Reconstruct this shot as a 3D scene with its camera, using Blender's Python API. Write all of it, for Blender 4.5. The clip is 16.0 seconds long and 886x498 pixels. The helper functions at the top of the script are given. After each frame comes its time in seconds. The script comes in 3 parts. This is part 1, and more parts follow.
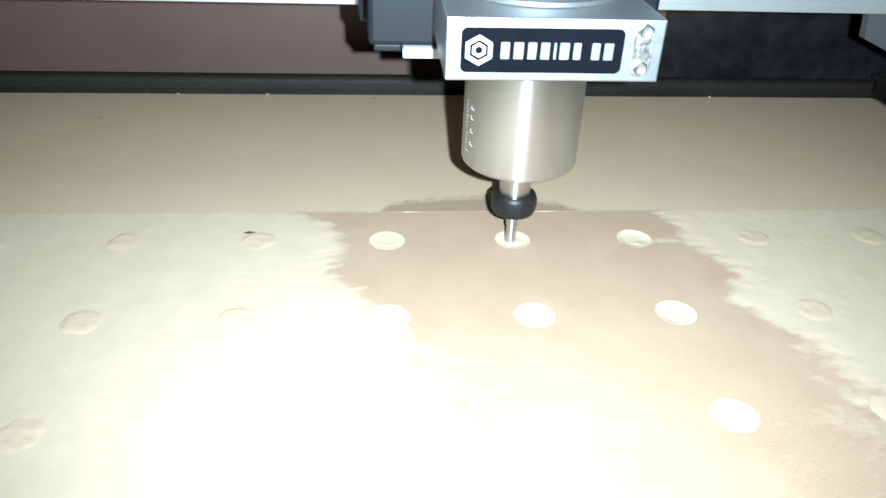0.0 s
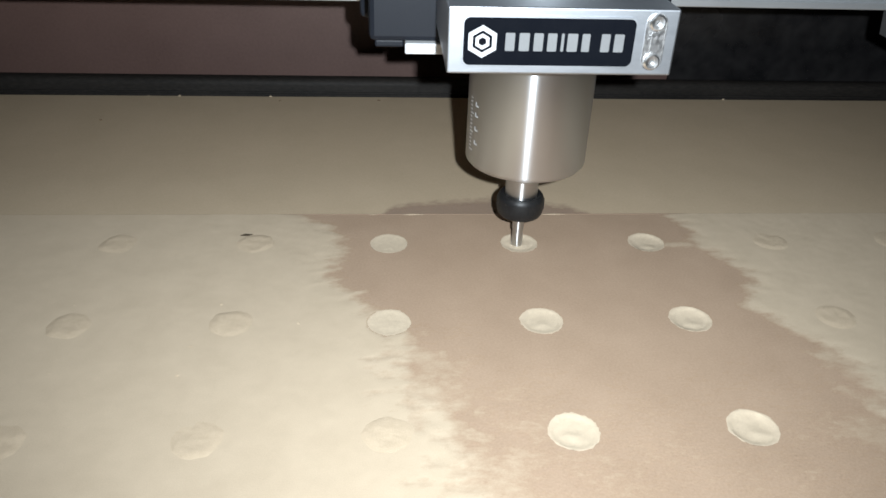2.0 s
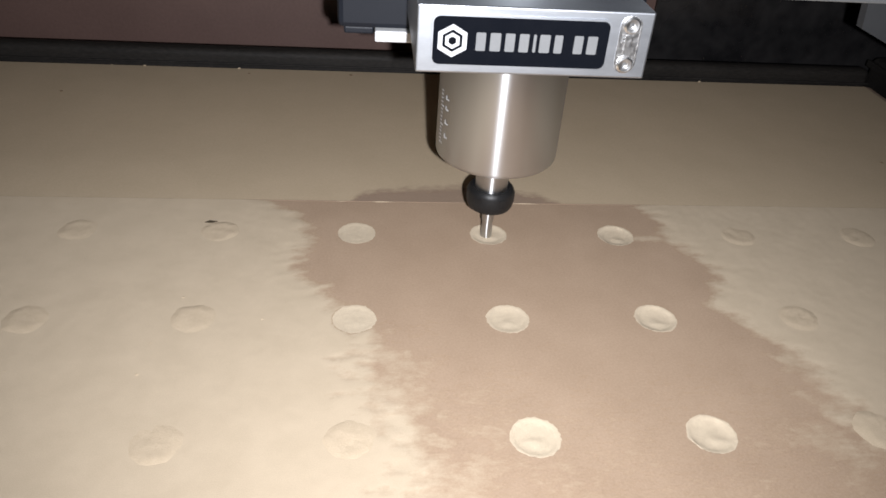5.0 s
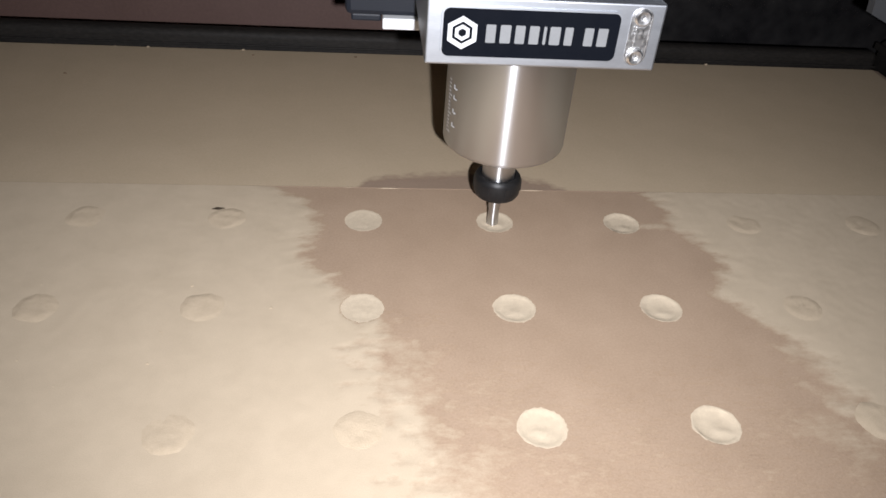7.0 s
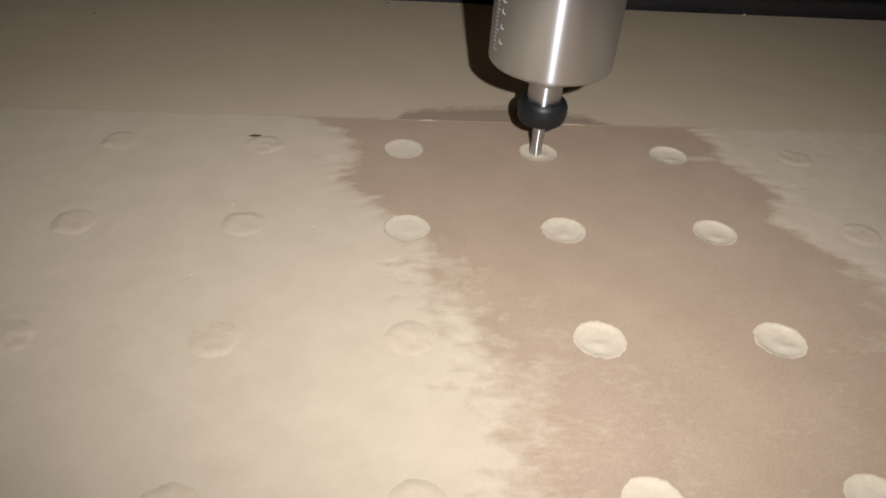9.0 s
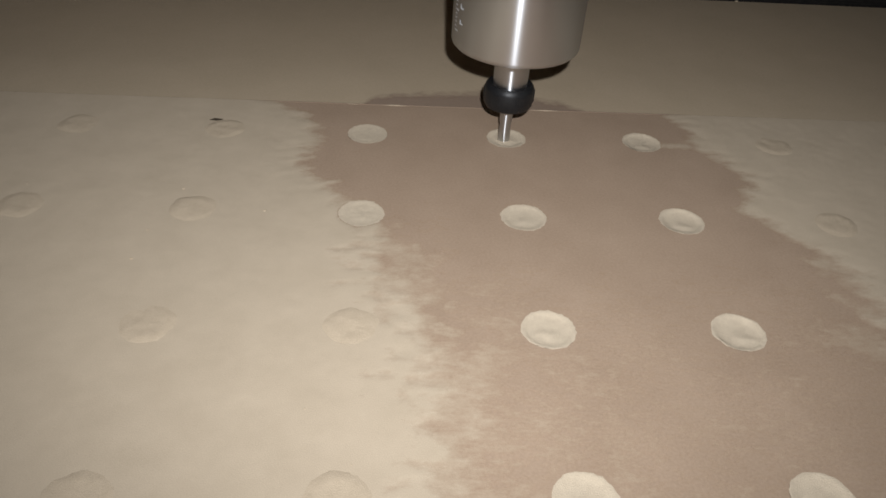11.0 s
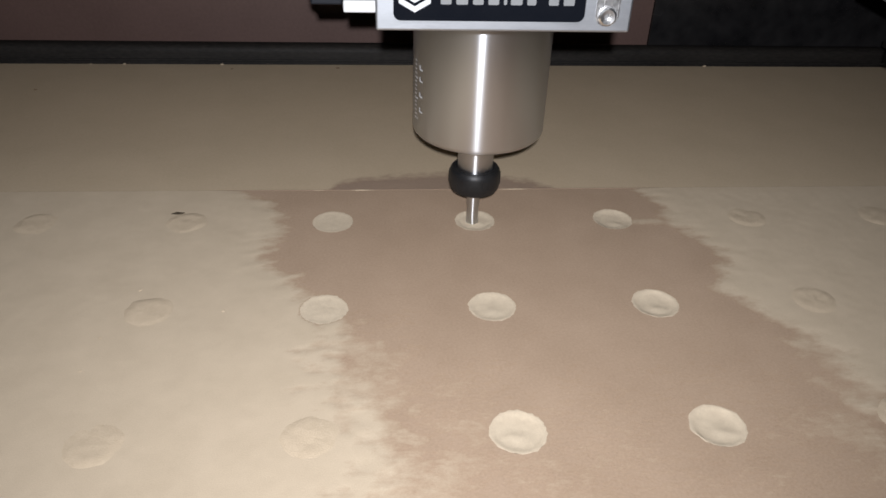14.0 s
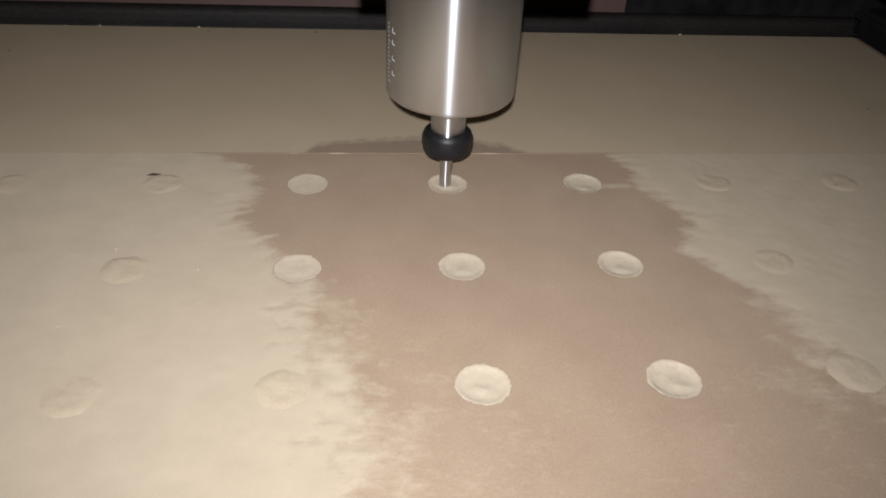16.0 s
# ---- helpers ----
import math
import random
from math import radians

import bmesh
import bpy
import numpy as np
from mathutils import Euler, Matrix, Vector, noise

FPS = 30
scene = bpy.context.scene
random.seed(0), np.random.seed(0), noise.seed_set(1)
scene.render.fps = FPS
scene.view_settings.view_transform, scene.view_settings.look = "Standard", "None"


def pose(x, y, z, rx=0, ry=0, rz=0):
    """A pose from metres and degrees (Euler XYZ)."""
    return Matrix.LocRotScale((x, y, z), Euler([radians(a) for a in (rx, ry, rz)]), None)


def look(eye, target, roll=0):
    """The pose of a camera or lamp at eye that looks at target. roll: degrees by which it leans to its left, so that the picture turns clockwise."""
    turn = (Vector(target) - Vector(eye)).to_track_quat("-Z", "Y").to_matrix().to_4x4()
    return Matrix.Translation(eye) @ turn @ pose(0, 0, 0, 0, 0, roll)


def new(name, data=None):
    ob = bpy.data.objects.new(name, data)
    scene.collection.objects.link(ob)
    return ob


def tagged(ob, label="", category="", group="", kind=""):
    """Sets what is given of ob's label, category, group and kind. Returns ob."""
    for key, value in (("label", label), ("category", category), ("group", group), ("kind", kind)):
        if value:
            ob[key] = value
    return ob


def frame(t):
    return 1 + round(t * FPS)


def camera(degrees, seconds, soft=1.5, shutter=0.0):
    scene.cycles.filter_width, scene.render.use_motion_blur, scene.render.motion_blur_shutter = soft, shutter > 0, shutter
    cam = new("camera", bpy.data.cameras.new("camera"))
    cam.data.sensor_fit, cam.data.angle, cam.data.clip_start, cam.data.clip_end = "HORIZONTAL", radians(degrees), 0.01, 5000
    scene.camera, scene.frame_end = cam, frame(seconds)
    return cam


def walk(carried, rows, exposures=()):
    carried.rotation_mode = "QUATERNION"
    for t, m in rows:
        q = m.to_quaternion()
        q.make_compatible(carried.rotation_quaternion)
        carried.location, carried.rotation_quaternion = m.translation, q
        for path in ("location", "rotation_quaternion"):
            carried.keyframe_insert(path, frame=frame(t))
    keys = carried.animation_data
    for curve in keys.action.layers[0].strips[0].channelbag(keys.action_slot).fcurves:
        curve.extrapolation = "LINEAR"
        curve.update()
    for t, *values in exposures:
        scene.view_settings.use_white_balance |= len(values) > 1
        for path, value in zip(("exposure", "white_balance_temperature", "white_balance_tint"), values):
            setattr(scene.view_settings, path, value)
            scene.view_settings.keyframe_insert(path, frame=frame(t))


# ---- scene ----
cam = camera(61.7, 16.0, soft=1.6, shutter=0.5)

PATH = [
    (0, (-0.0794, -0.3826, 0.2321), (0.0027, 0.4632, -0.2951), 2.40),
    (0.5, (-0.0894, -0.3803, 0.2329), (0.0085, 0.4709, -0.2826), 3.44),
    (1, (-0.0807, -0.3776, 0.2333), (0.0156, 0.4848, -0.2637), 5.23),
    (1.5, (-0.0735, -0.3699, 0.2317), (0.0092, 0.4852, -0.2801), 2.91),
    (2, (-0.0742, -0.3713, 0.2203), (-0.0061, 0.4828, -0.2954), 2.05),
    (2.5, (-0.0721, -0.3703, 0.2258), (0.0142, 0.4838, -0.2872), 2.44),
    (3, (-0.0663, -0.3679, 0.2301), (0.0296, 0.4743, -0.3005), 2.94),
    (3.5, (-0.0706, -0.3644, 0.2340), (0.0298, 0.4601, -0.3229), 3.43),
    (4, (-0.0680, -0.3618, 0.2324), (0.0349, 0.4612, -0.3262), 3.98),
    (6.5, (-0.0723, -0.3531, 0.2418), (0.0269, 0.4509, -0.3445), 4.61),
    (7, (-0.0731, -0.3535, 0.2421), (0.0266, 0.4458, -0.3504), 4.67),
    (7.5, (-0.0778, -0.3527, 0.2389), (0.0241, 0.4474, -0.3522), 5.62),
    (8, (-0.0750, -0.3530, 0.2414), (0.0218, 0.4417, -0.3577), 5.03),
    (8.5, (-0.0805, -0.3577, 0.2279), (0.0111, 0.4347, -0.3752), 4.33),
    (9, (-0.0899, -0.3653, 0.2044), (-0.0024, 0.4316, -0.3934), 4.55),
    (9.5, (-0.1001, -0.3691, 0.1959), (-0.0209, 0.4091, -0.4271), 4.32),
    (10, (-0.1307, -0.3639, 0.1939), (-0.0528, 0.4155, -0.4278), 4.83),
    (11, (-0.0610, -0.3608, 0.1969), (0.0062, 0.4330, -0.4075), 4.18),
    (12.5, (-0.0709, -0.3562, 0.2014), (-0.0204, 0.4583, -0.3765), 3.22),
    (13, (-0.0593, -0.3504, 0.2005), (-0.0047, 0.4840, -0.3479), 1.95),
    (13.5, (-0.0507, -0.3448, 0.2016), (0.0163, 0.4913, -0.3428), 1.52),
    (14, (-0.0474, -0.3429, 0.2053), (0.0275, 0.4926, -0.3392), 2.05),
    (14.5, (-0.0467, -0.3440, 0.2044), (0.0404, 0.4859, -0.3468), 2.95),
    (15, (-0.0486, -0.3426, 0.2061), (0.0324, 0.4881, -0.3446), 2.39),
    (15.5, (-0.0443, -0.3439, 0.2058), (0.0400, 0.4817, -0.3521), 2.37),
    (16, (-0.0421, -0.3527, 0.2065), (0.0536, 0.4587, -0.3702), 3.25),
]
LEVELS = [(0, 1.05, 5250, -7), (0.5, 0.15, 5400, -1), (1, -0.08, 5600, 1), (1.5, -0.08, 5700, 2), (2.5, -0.07, 5950, 5), (3.5, -0.12, 6150, 8), (7, -0.16, 6100, 12),
          (8.5, -0.22, 6100, 12), (9, -0.45, 6100, 10), (10, -0.78, 6100, 9), (12.5, -0.82, 6100, 10), (13.5, -0.54, 6100, 11), (14.5, -0.52, 6100, 11), (16, -0.50, 6100, 10)]
walk(cam, [(t, look(eye, target, roll)) for t, eye, target, roll in PATH], LEVELS)

# ---- light: the torch beside the lens, in a dark enclosure ----
world = bpy.data.worlds.new("world")
world.use_nodes = True
world.node_tree.nodes["Background"].inputs[0].default_value = (0.55, 0.6, 0.7, 1)
world.node_tree.nodes["Background"].inputs[1].default_value = 0.02
scene.world = world
torch = bpy.data.lights.new("torch", "SPOT")
torch.spot_size, torch.spot_blend, torch.shadow_soft_size = radians(122), 1.0, 0.0035
torch.energy, torch.color = 13.3, (1.0, 0.98, 0.97)
torch_ob = new("torch", torch)
torch_ob.matrix_world = look((-0.050, -0.382, 0.235), (-0.002, 0.37, 0.0))


# ---- materials ----
def node(nt, kind, **values):
    n = nt.nodes.new(kind)
    for key, value in values.items():
        n.inputs[key.replace("_", " ")].default_value = value
    return n


def material(name, low, high, rough=0.6, metal=0.0, scale=120.0, fine=1500.0, bump=0.1, stretch=(1, 1, 1), aniso=0.0, spec=0.5, rough_var=0.08):
    """Two scales of noise between two colours, with fine relief."""
    m = bpy.data.materials.new(name)
    m.use_nodes = True
    nt = m.node_tree
    b = nt.nodes["Principled BSDF"]
    tc = nt.nodes.new("ShaderNodeTexCoord")
    mp = nt.nodes.new("ShaderNodeMapping")
    mp.inputs["Scale"].default_value = stretch
    nt.links.new(tc.outputs["Object"], mp.inputs["Vector"])
    n1 = node(nt, "ShaderNodeTexNoise", Scale=scale, Detail=4.0, Roughness=0.6)
    n2 = node(nt, "ShaderNodeTexNoise", Scale=fine, Detail=2.0)
    for n in (n1, n2):
        nt.links.new(mp.outputs[0], n.inputs["Vector"])
    mix = nt.nodes.new("ShaderNodeMath")
    mix.operation = "MULTIPLY_ADD"
    nt.links.new(n2.outputs[0], mix.inputs[0])
    mix.inputs[1].default_value = 0.5
    half = nt.nodes.new("ShaderNodeMath")
    half.operation = "MULTIPLY"
    half.inputs[1].default_value = 0.5
    nt.links.new(n1.outputs[0], half.inputs[0])
    nt.links.new(half.outputs[0], mix.inputs[2])
    ramp = nt.nodes.new("ShaderNodeValToRGB")
    ramp.color_ramp.elements[0].position, ramp.color_ramp.elements[1].position = 0.3, 0.7
    ramp.color_ramp.elements[0].color, ramp.color_ramp.elements[1].color = (*low, 1), (*high, 1)
    nt.links.new(mix.outputs[0], ramp.inputs[0])
    nt.links.new(ramp.outputs[0], b.inputs["Base Color"])
    rr = nt.nodes.new("ShaderNodeMapRange")
    rr.inputs["To Min"].default_value, rr.inputs["To Max"].default_value = rough - rough_var, rough + rough_var
    nt.links.new(n1.outputs[0], rr.inputs[0])
    nt.links.new(rr.outputs[0], b.inputs["Roughness"])
    b.inputs["Metallic"].default_value = metal
    b.inputs["Specular IOR Level"].default_value = spec
    if aniso:
        b.inputs["Anisotropic"].default_value = aniso
        tan = nt.nodes.new("ShaderNodeTangent")
        tan.direction_type, tan.axis = "RADIAL", "Z"
        b.inputs["Anisotropic Rotation"].default_value = 0.25
        nt.links.new(tan.outputs[0], b.inputs["Tangent"])
    if bump:
        bp = node(nt, "ShaderNodeBump", Strength=bump, Distance=0.0005)
        nt.links.new(n2.outputs[0], bp.inputs["Height"])
        nt.links.new(bp.outputs[0], b.inputs["Normal"])
    return m


MDF = material("bare_mdf", (0.372, 0.263, 0.1765), (0.462, 0.335, 0.232), 0.75, scale=28, fine=900, bump=0.15)
MDF_BACK = material("unsurfaced_mdf", (0.3, 0.2181, 0.157), (0.36, 0.2617, 0.1884), 0.7, scale=20, fine=700, bump=0.1)
MDF_EDGE = material("mdf_edge", (0.2, 0.1357, 0.0807), (0.3, 0.2036, 0.1256), 0.9)
DUST = material("sawdust", (0.52, 0.4217, 0.3005), (0.61, 0.4992, 0.3632), 0.95, scale=60, fine=2200, bump=0.2, spec=0.1)
PACKED = material("packed_sawdust", (0.57, 0.468, 0.34), (0.69, 0.578, 0.426), 0.95, scale=350, fine=2500, bump=0.5, spec=0.1)
STEEL = material("brushed_steel", (0.61, 0.63, 0.66), (0.635, 0.655, 0.685), 0.27, 1.0, scale=70, fine=500, bump=0.0, stretch=(0.3, 0.3, 14), aniso=1.0, rough_var=0.005)
SHAFT = material("turned_steel", (0.66, 0.67, 0.68), (0.74, 0.75, 0.76), 0.36, 1.0, scale=200, fine=900, bump=0.0, stretch=(0.3, 0.3, 8), aniso=1.0, rough_var=0.03)
ALU = material("machined_aluminium", (0.43, 0.45, 0.48), (0.50, 0.52, 0.55), 0.47, 1.0, scale=60, fine=500, bump=0.015, stretch=(0.8, 4, 4), rough_var=0.05)
FLANGE = material("turned_dull_aluminium", (0.22, 0.23, 0.24), (0.29, 0.30, 0.31), 0.55, 0.8, scale=80, fine=700, bump=0.02, stretch=(0.4, 0.4, 6))
BEAM = material("satin_anodised_aluminium", (0.62, 0.64, 0.66), (0.68, 0.70, 0.72), 0.42, 0.72, scale=30, fine=800, bump=0.02)
CHROME = material("bright_screw_steel", (0.75, 0.75, 0.75), (0.9, 0.9, 0.9), 0.34, 1.0, scale=500, bump=0.0, rough_var=0.2)
BAR = material("label_grey_print", (0.17, 0.175, 0.18), (0.21, 0.215, 0.22), 0.5, bump=0.0)
BLACK_NUT = material("black_oxide_steel", (0.007, 0.007, 0.008), (0.016, 0.016, 0.016), 0.45, 0.0, scale=150, fine=900, bump=0.08, spec=0.35)
BLACK_PAINT = material("black_powder_coat", (0.009, 0.011, 0.017), (0.015, 0.018, 0.025), 0.5, scale=25, fine=2500, bump=0.12, spec=0.28)
BLACK_GLOSS = material("black_acrylic", (0.006, 0.006, 0.007), (0.034, 0.032, 0.032), 0.25, scale=9, fine=60, bump=0.0, rough_var=0.12)
BROWN_WALL = material("dark_brown_board", (0.12, 0.0727, 0.061), (0.16, 0.0969, 0.0807), 0.5, scale=12, fine=400, bump=0.05)
RAIL_BLACK = material("dusty_black_extrusion", (0.007, 0.0062, 0.0055), (0.028, 0.0245, 0.0215), 0.62, scale=26, fine=700, bump=0.1, stretch=(0.3, 1, 1), spec=0.25)
LABEL = material("label_black", (0.005, 0.006, 0.009), (0.007, 0.008, 0.011), 0.18, bump=0.0, spec=0.12)
PRINT = material("label_silver_print", (0.50, 0.51, 0.53), (0.58, 0.59, 0.61), 0.45, 0.0, bump=0.0)
WHITE = material("white_plastic", (0.76, 0.77, 0.78), (0.81, 0.82, 0.83), 0.4, scale=50, bump=0.02)
GREY = material("grey_painted_plate", (0.06, 0.062, 0.066), (0.08, 0.083, 0.088), 0.5, scale=30)
DARK_WALL = material("dark_enclosure_lining", (0.03, 0.025, 0.022), (0.05, 0.042, 0.037), 0.7, scale=10, fine=200)
SETTLED = material("settled_sawdust", (0.52, 0.4168, 0.2915), (0.615, 0.4992, 0.3588), 0.95, scale=300, fine=2200, bump=0.4, spec=0.1)
NOTCH_DARK = material("dark_notch", (0.04, 0.0291, 0.0179), (0.07, 0.0485, 0.0269), 0.8)


def hazed(m, amount, rough):
    """Part of the gloss spread wide, as on metal with a fine worn brushing."""
    nt = m.node_tree
    b, out = nt.nodes["Principled BSDF"], nt.nodes["Material Output"]
    g = nt.nodes.new("ShaderNodeBsdfAnisotropic")
    g.inputs["Color"].default_value, g.inputs["Roughness"].default_value = (0.70, 0.70, 0.71, 1), rough
    mix = nt.nodes.new("ShaderNodeMixShader")
    mix.inputs[0].default_value = amount
    nt.links.new(b.outputs[0], mix.inputs[1])
    nt.links.new(g.outputs[0], mix.inputs[2])
    nt.links.new(mix.outputs[0], out.inputs["Surface"])


hazed(STEEL, 0.38, 0.31)
hazed(SHAFT, 0.3, 0.38)


def fade_edges(m, attribute, low, high, scale, fine):
    """Where the cover thins, more of the board's own colour shows between the grains, and then none is left."""
    nt = m.node_tree
    b = nt.nodes["Principled BSDF"]
    grains = b.inputs["Base Color"].links[0].from_socket
    at = nt.nodes.new("ShaderNodeAttribute")
    at.attribute_name = attribute
    tc = nt.nodes.new("ShaderNodeTexCoord")
    n = node(nt, "ShaderNodeTexNoise", Scale=270.0, Detail=7.0, Roughness=0.72)
    mp = nt.nodes.new("ShaderNodeMapping")
    mp.inputs["Scale"].default_value = (0.6, 1.25, 1)
    nt.links.new(tc.outputs["Object"], mp.inputs["Vector"])
    nt.links.new(mp.outputs[0], n.inputs["Vector"])
    add = nt.nodes.new("ShaderNodeMath")
    add.operation = "MULTIPLY_ADD"
    add.inputs[1].default_value = 1.25
    nt.links.new(n.outputs[0], add.inputs[0])
    nt.links.new(at.outputs["Fac"], add.inputs[2])
    mr = nt.nodes.new("ShaderNodeMapRange")
    mr.inputs["From Min"].default_value, mr.inputs["From Max"].default_value = 0.74, 1.51
    nt.links.new(add.outputs[0], mr.inputs[0])
    some = nt.nodes.new("ShaderNodeMath")
    some.operation = "GREATER_THAN"
    some.inputs[1].default_value = 0.004
    nt.links.new(mr.outputs[0], some.inputs[0])
    nt.links.new(some.outputs[0], b.inputs["Alpha"])
    n1 = node(nt, "ShaderNodeTexNoise", Scale=scale, Detail=4.0, Roughness=0.6)
    n2 = node(nt, "ShaderNodeTexNoise", Scale=fine, Detail=2.0)
    mean = nt.nodes.new("ShaderNodeMix")
    mean.inputs[0].default_value = 0.5
    for k, g in ((2, n1), (3, n2)):
        nt.links.new(tc.outputs["Object"], g.inputs["Vector"])
        nt.links.new(g.outputs[0], mean.inputs[k])
    ramp = nt.nodes.new("ShaderNodeValToRGB")
    ramp.color_ramp.elements[0].position, ramp.color_ramp.elements[1].position = 0.3, 0.7
    ramp.color_ramp.elements[0].color, ramp.color_ramp.elements[1].color = (*low, 1), (*high, 1)
    nt.links.new(mean.outputs[0], ramp.inputs[0])
    mix = nt.nodes.new("ShaderNodeMix")
    mix.data_type = "RGBA"
    nt.links.new(mr.outputs[0], mix.inputs[0])
    nt.links.new(ramp.outputs[0], mix.inputs[6])
    nt.links.new(grains, mix.inputs[7])
    nt.links.new(mix.outputs[2], b.inputs["Base Color"])


FILM = material("thin_dust_film", (0.5, 0.3960, 0.2680), (0.565, 0.4490, 0.3125), 0.9, scale=25, fine=900, bump=0.1, spec=0.1)
fade_edges(DUST, "cover", (0.372, 0.263, 0.1765), (0.462, 0.335, 0.232), 28.0, 900.0)
fade_edges(FILM, "cover", (0.3, 0.2181, 0.157), (0.36, 0.2617, 0.1884), 20.0, 700.0)


# ---- shape helpers ----
def part(name, bm, mat, parent=None, label="", smooth=False):
    me = bpy.data.meshes.new(name)
    bmesh.ops.recalc_face_normals(bm, faces=bm.faces)
    bm.to_mesh(me)
    bm.free()
    me.materials.append(mat)
    if smooth:
        for p in me.polygons:
            p.use_smooth = True
        me.set_sharp_from_angle(angle=radians(35))
    ob = new(name, me)
    if parent:
        ob.parent = parent
    if label:
        ob["label"] = label
    return ob


def empty(name, label, category, group="", at=(0, 0, 0)):
    ob = new(name)
    ob.location = at
    return tagged(ob, label, category, group)


def box(x0, x1, y0, y1, z0, z1, bevel=0.0, seg=2):
    bm = bmesh.new()
    bmesh.ops.create_cube(bm, size=1.0, matrix=Matrix.Translation(((x0 + x1) / 2, (y0 + y1) / 2, (z0 + z1) / 2)) @ Matrix.Diagonal((x1 - x0, y1 - y0, z1 - z0, 1)))
    if bevel:
        bmesh.ops.bevel(bm, geom=bm.edges[:], offset=bevel, segments=seg, profile=0.5, affect="EDGES")
    return bm


def turned(profile, n=64, centre=(0, 0)):
    """A lathe shape from (radius, height) pairs, closed at both ends."""
    bm = bmesh.new()
    rings = []
    for r, z in profile:
        if r < 1e-6:
            rings.append([bm.verts.new((centre[0], centre[1], z))])
        else:
            rings.append([bm.verts.new((centre[0] + r * math.cos(2 * math.pi * k / n), centre[1] + r * math.sin(2 * math.pi * k / n), z)) for k in range(n)])
    for a, b in zip(rings, rings[1:]):
        for k in range(n):
            k2 = (k + 1) % n
            if len(a) == 1:
                bm.faces.new((a[0], b[k], b[k2]))
            elif len(b) == 1:
                bm.faces.new((a[k], b[0], a[k2]))
            else:
                bm.faces.new((a[k], b[k], b[k2], a[k2]))
    return bm


def plate(outline, y0, y1):
    """A flat shape in x and z, from y0 back to y1."""
    bm = bmesh.new()
    f = [bm.verts.new((x, y0, z)) for x, z in outline]
    g = [bm.verts.new((x, y1, z)) for x, z in outline]
    bm.faces.new(f)
    bm.faces.new(g[::-1])
    n = len(f)
    for k in range(n):
        bm.faces.new((f[k], g[k], g[(k + 1) % n], f[(k + 1) % n]))
    return bm


def rounded(x0, x1, z0, z1, r, n=6):
    pts = []
    for cx, cz, a0 in ((x1 - r, z1 - r, 0), (x0 + r, z1 - r, 90), (x0 + r, z0 + r, 180), (x1 - r, z0 + r, 270)):
        for k in range(n + 1):
            a = radians(a0 + 90 * k / n)
            pts.append((cx + r * math.cos(a), cz + r * math.sin(a)))
    return pts


def framed(outer, inner, y0, y1):
    """A ring between two outlines with as many points each."""
    bm = bmesh.new()
    loops = [[bm.verts.new((x, y, z)) for x, z in o] for o, y in ((outer, y0), (inner, y0), (inner, y1), (outer, y1))]
    n = len(outer)
    for a in range(4):
        p, q = loops[a], loops[(a + 1) % 4]
        for k in range(n):
            bm.faces.new((p[k], p[(k + 1) % n], q[(k + 1) % n], q[k]))
    return bm


def fbm(x, y, scale, octaves=4, seed=0.0):
    """Layered noise for one point, about -1 to 1."""
    return noise.fractal((x * scale, y * scale, seed), 0.9, 2.1, octaves)


# ---- enclosure ----
def setting(name, bm, mat, label, category):
    return tagged(part(name, bm, mat), label, category, kind="structure")


setting("floor", box(-0.8, 0.62, -1.1, 0.37, -0.075, -0.055), DARK_WALL, "dark enclosure floor under the machine", "floor")
setting("wall_north", box(-0.8, 0.1995, 0.335, 0.36, -0.055, 0.75), BROWN_WALL, "dark reddish brown enclosure back wall", "wall")
setting("wall_north_panel", box(0.2, 0.62, 0.332, 0.357, -0.055, 0.75), BLACK_GLOSS, "smudged glossy black back wall panel", "wall")
setting("wall_west", box(-0.82, -0.8, -1.1, 0.36, -0.055, 0.75), DARK_WALL, "dark enclosure side wall", "wall")
setting("wall_east", box(0.62, 0.64, -1.1, 0.36, -0.055, 0.75), BLACK_GLOSS, "glossy black enclosure side wall", "wall")
setting("wall_south", box(-0.8, 0.62, -1.12, -1.1, -0.055, 0.75), DARK_WALL, "dark wall closing the enclosure", "wall")
setting("ceiling", box(-0.82, 0.64, -1.12, 0.36, 0.75, 0.77), DARK_WALL, "dark enclosure ceiling", "ceiling")

# ---- spoilboard: recesses on a 3 inch grid ----
P = 0.0762
COLS, ROWS = range(-8, 5), range(0, 6)
RIGHT, LEFT, STEP, FRONT = 0.382, -0.66, 0.0352, -0.50
RECESS_R, RECESS_D = 0.0103, 0.0028
STEP_UP = 0.00018


def on_square(k, n, h):
    a = 2 * math.pi * k / n
    c, s = math.cos(a), math.sin(a)
    m = max(abs(c), abs(s))
    return h * c / m, h * s / m


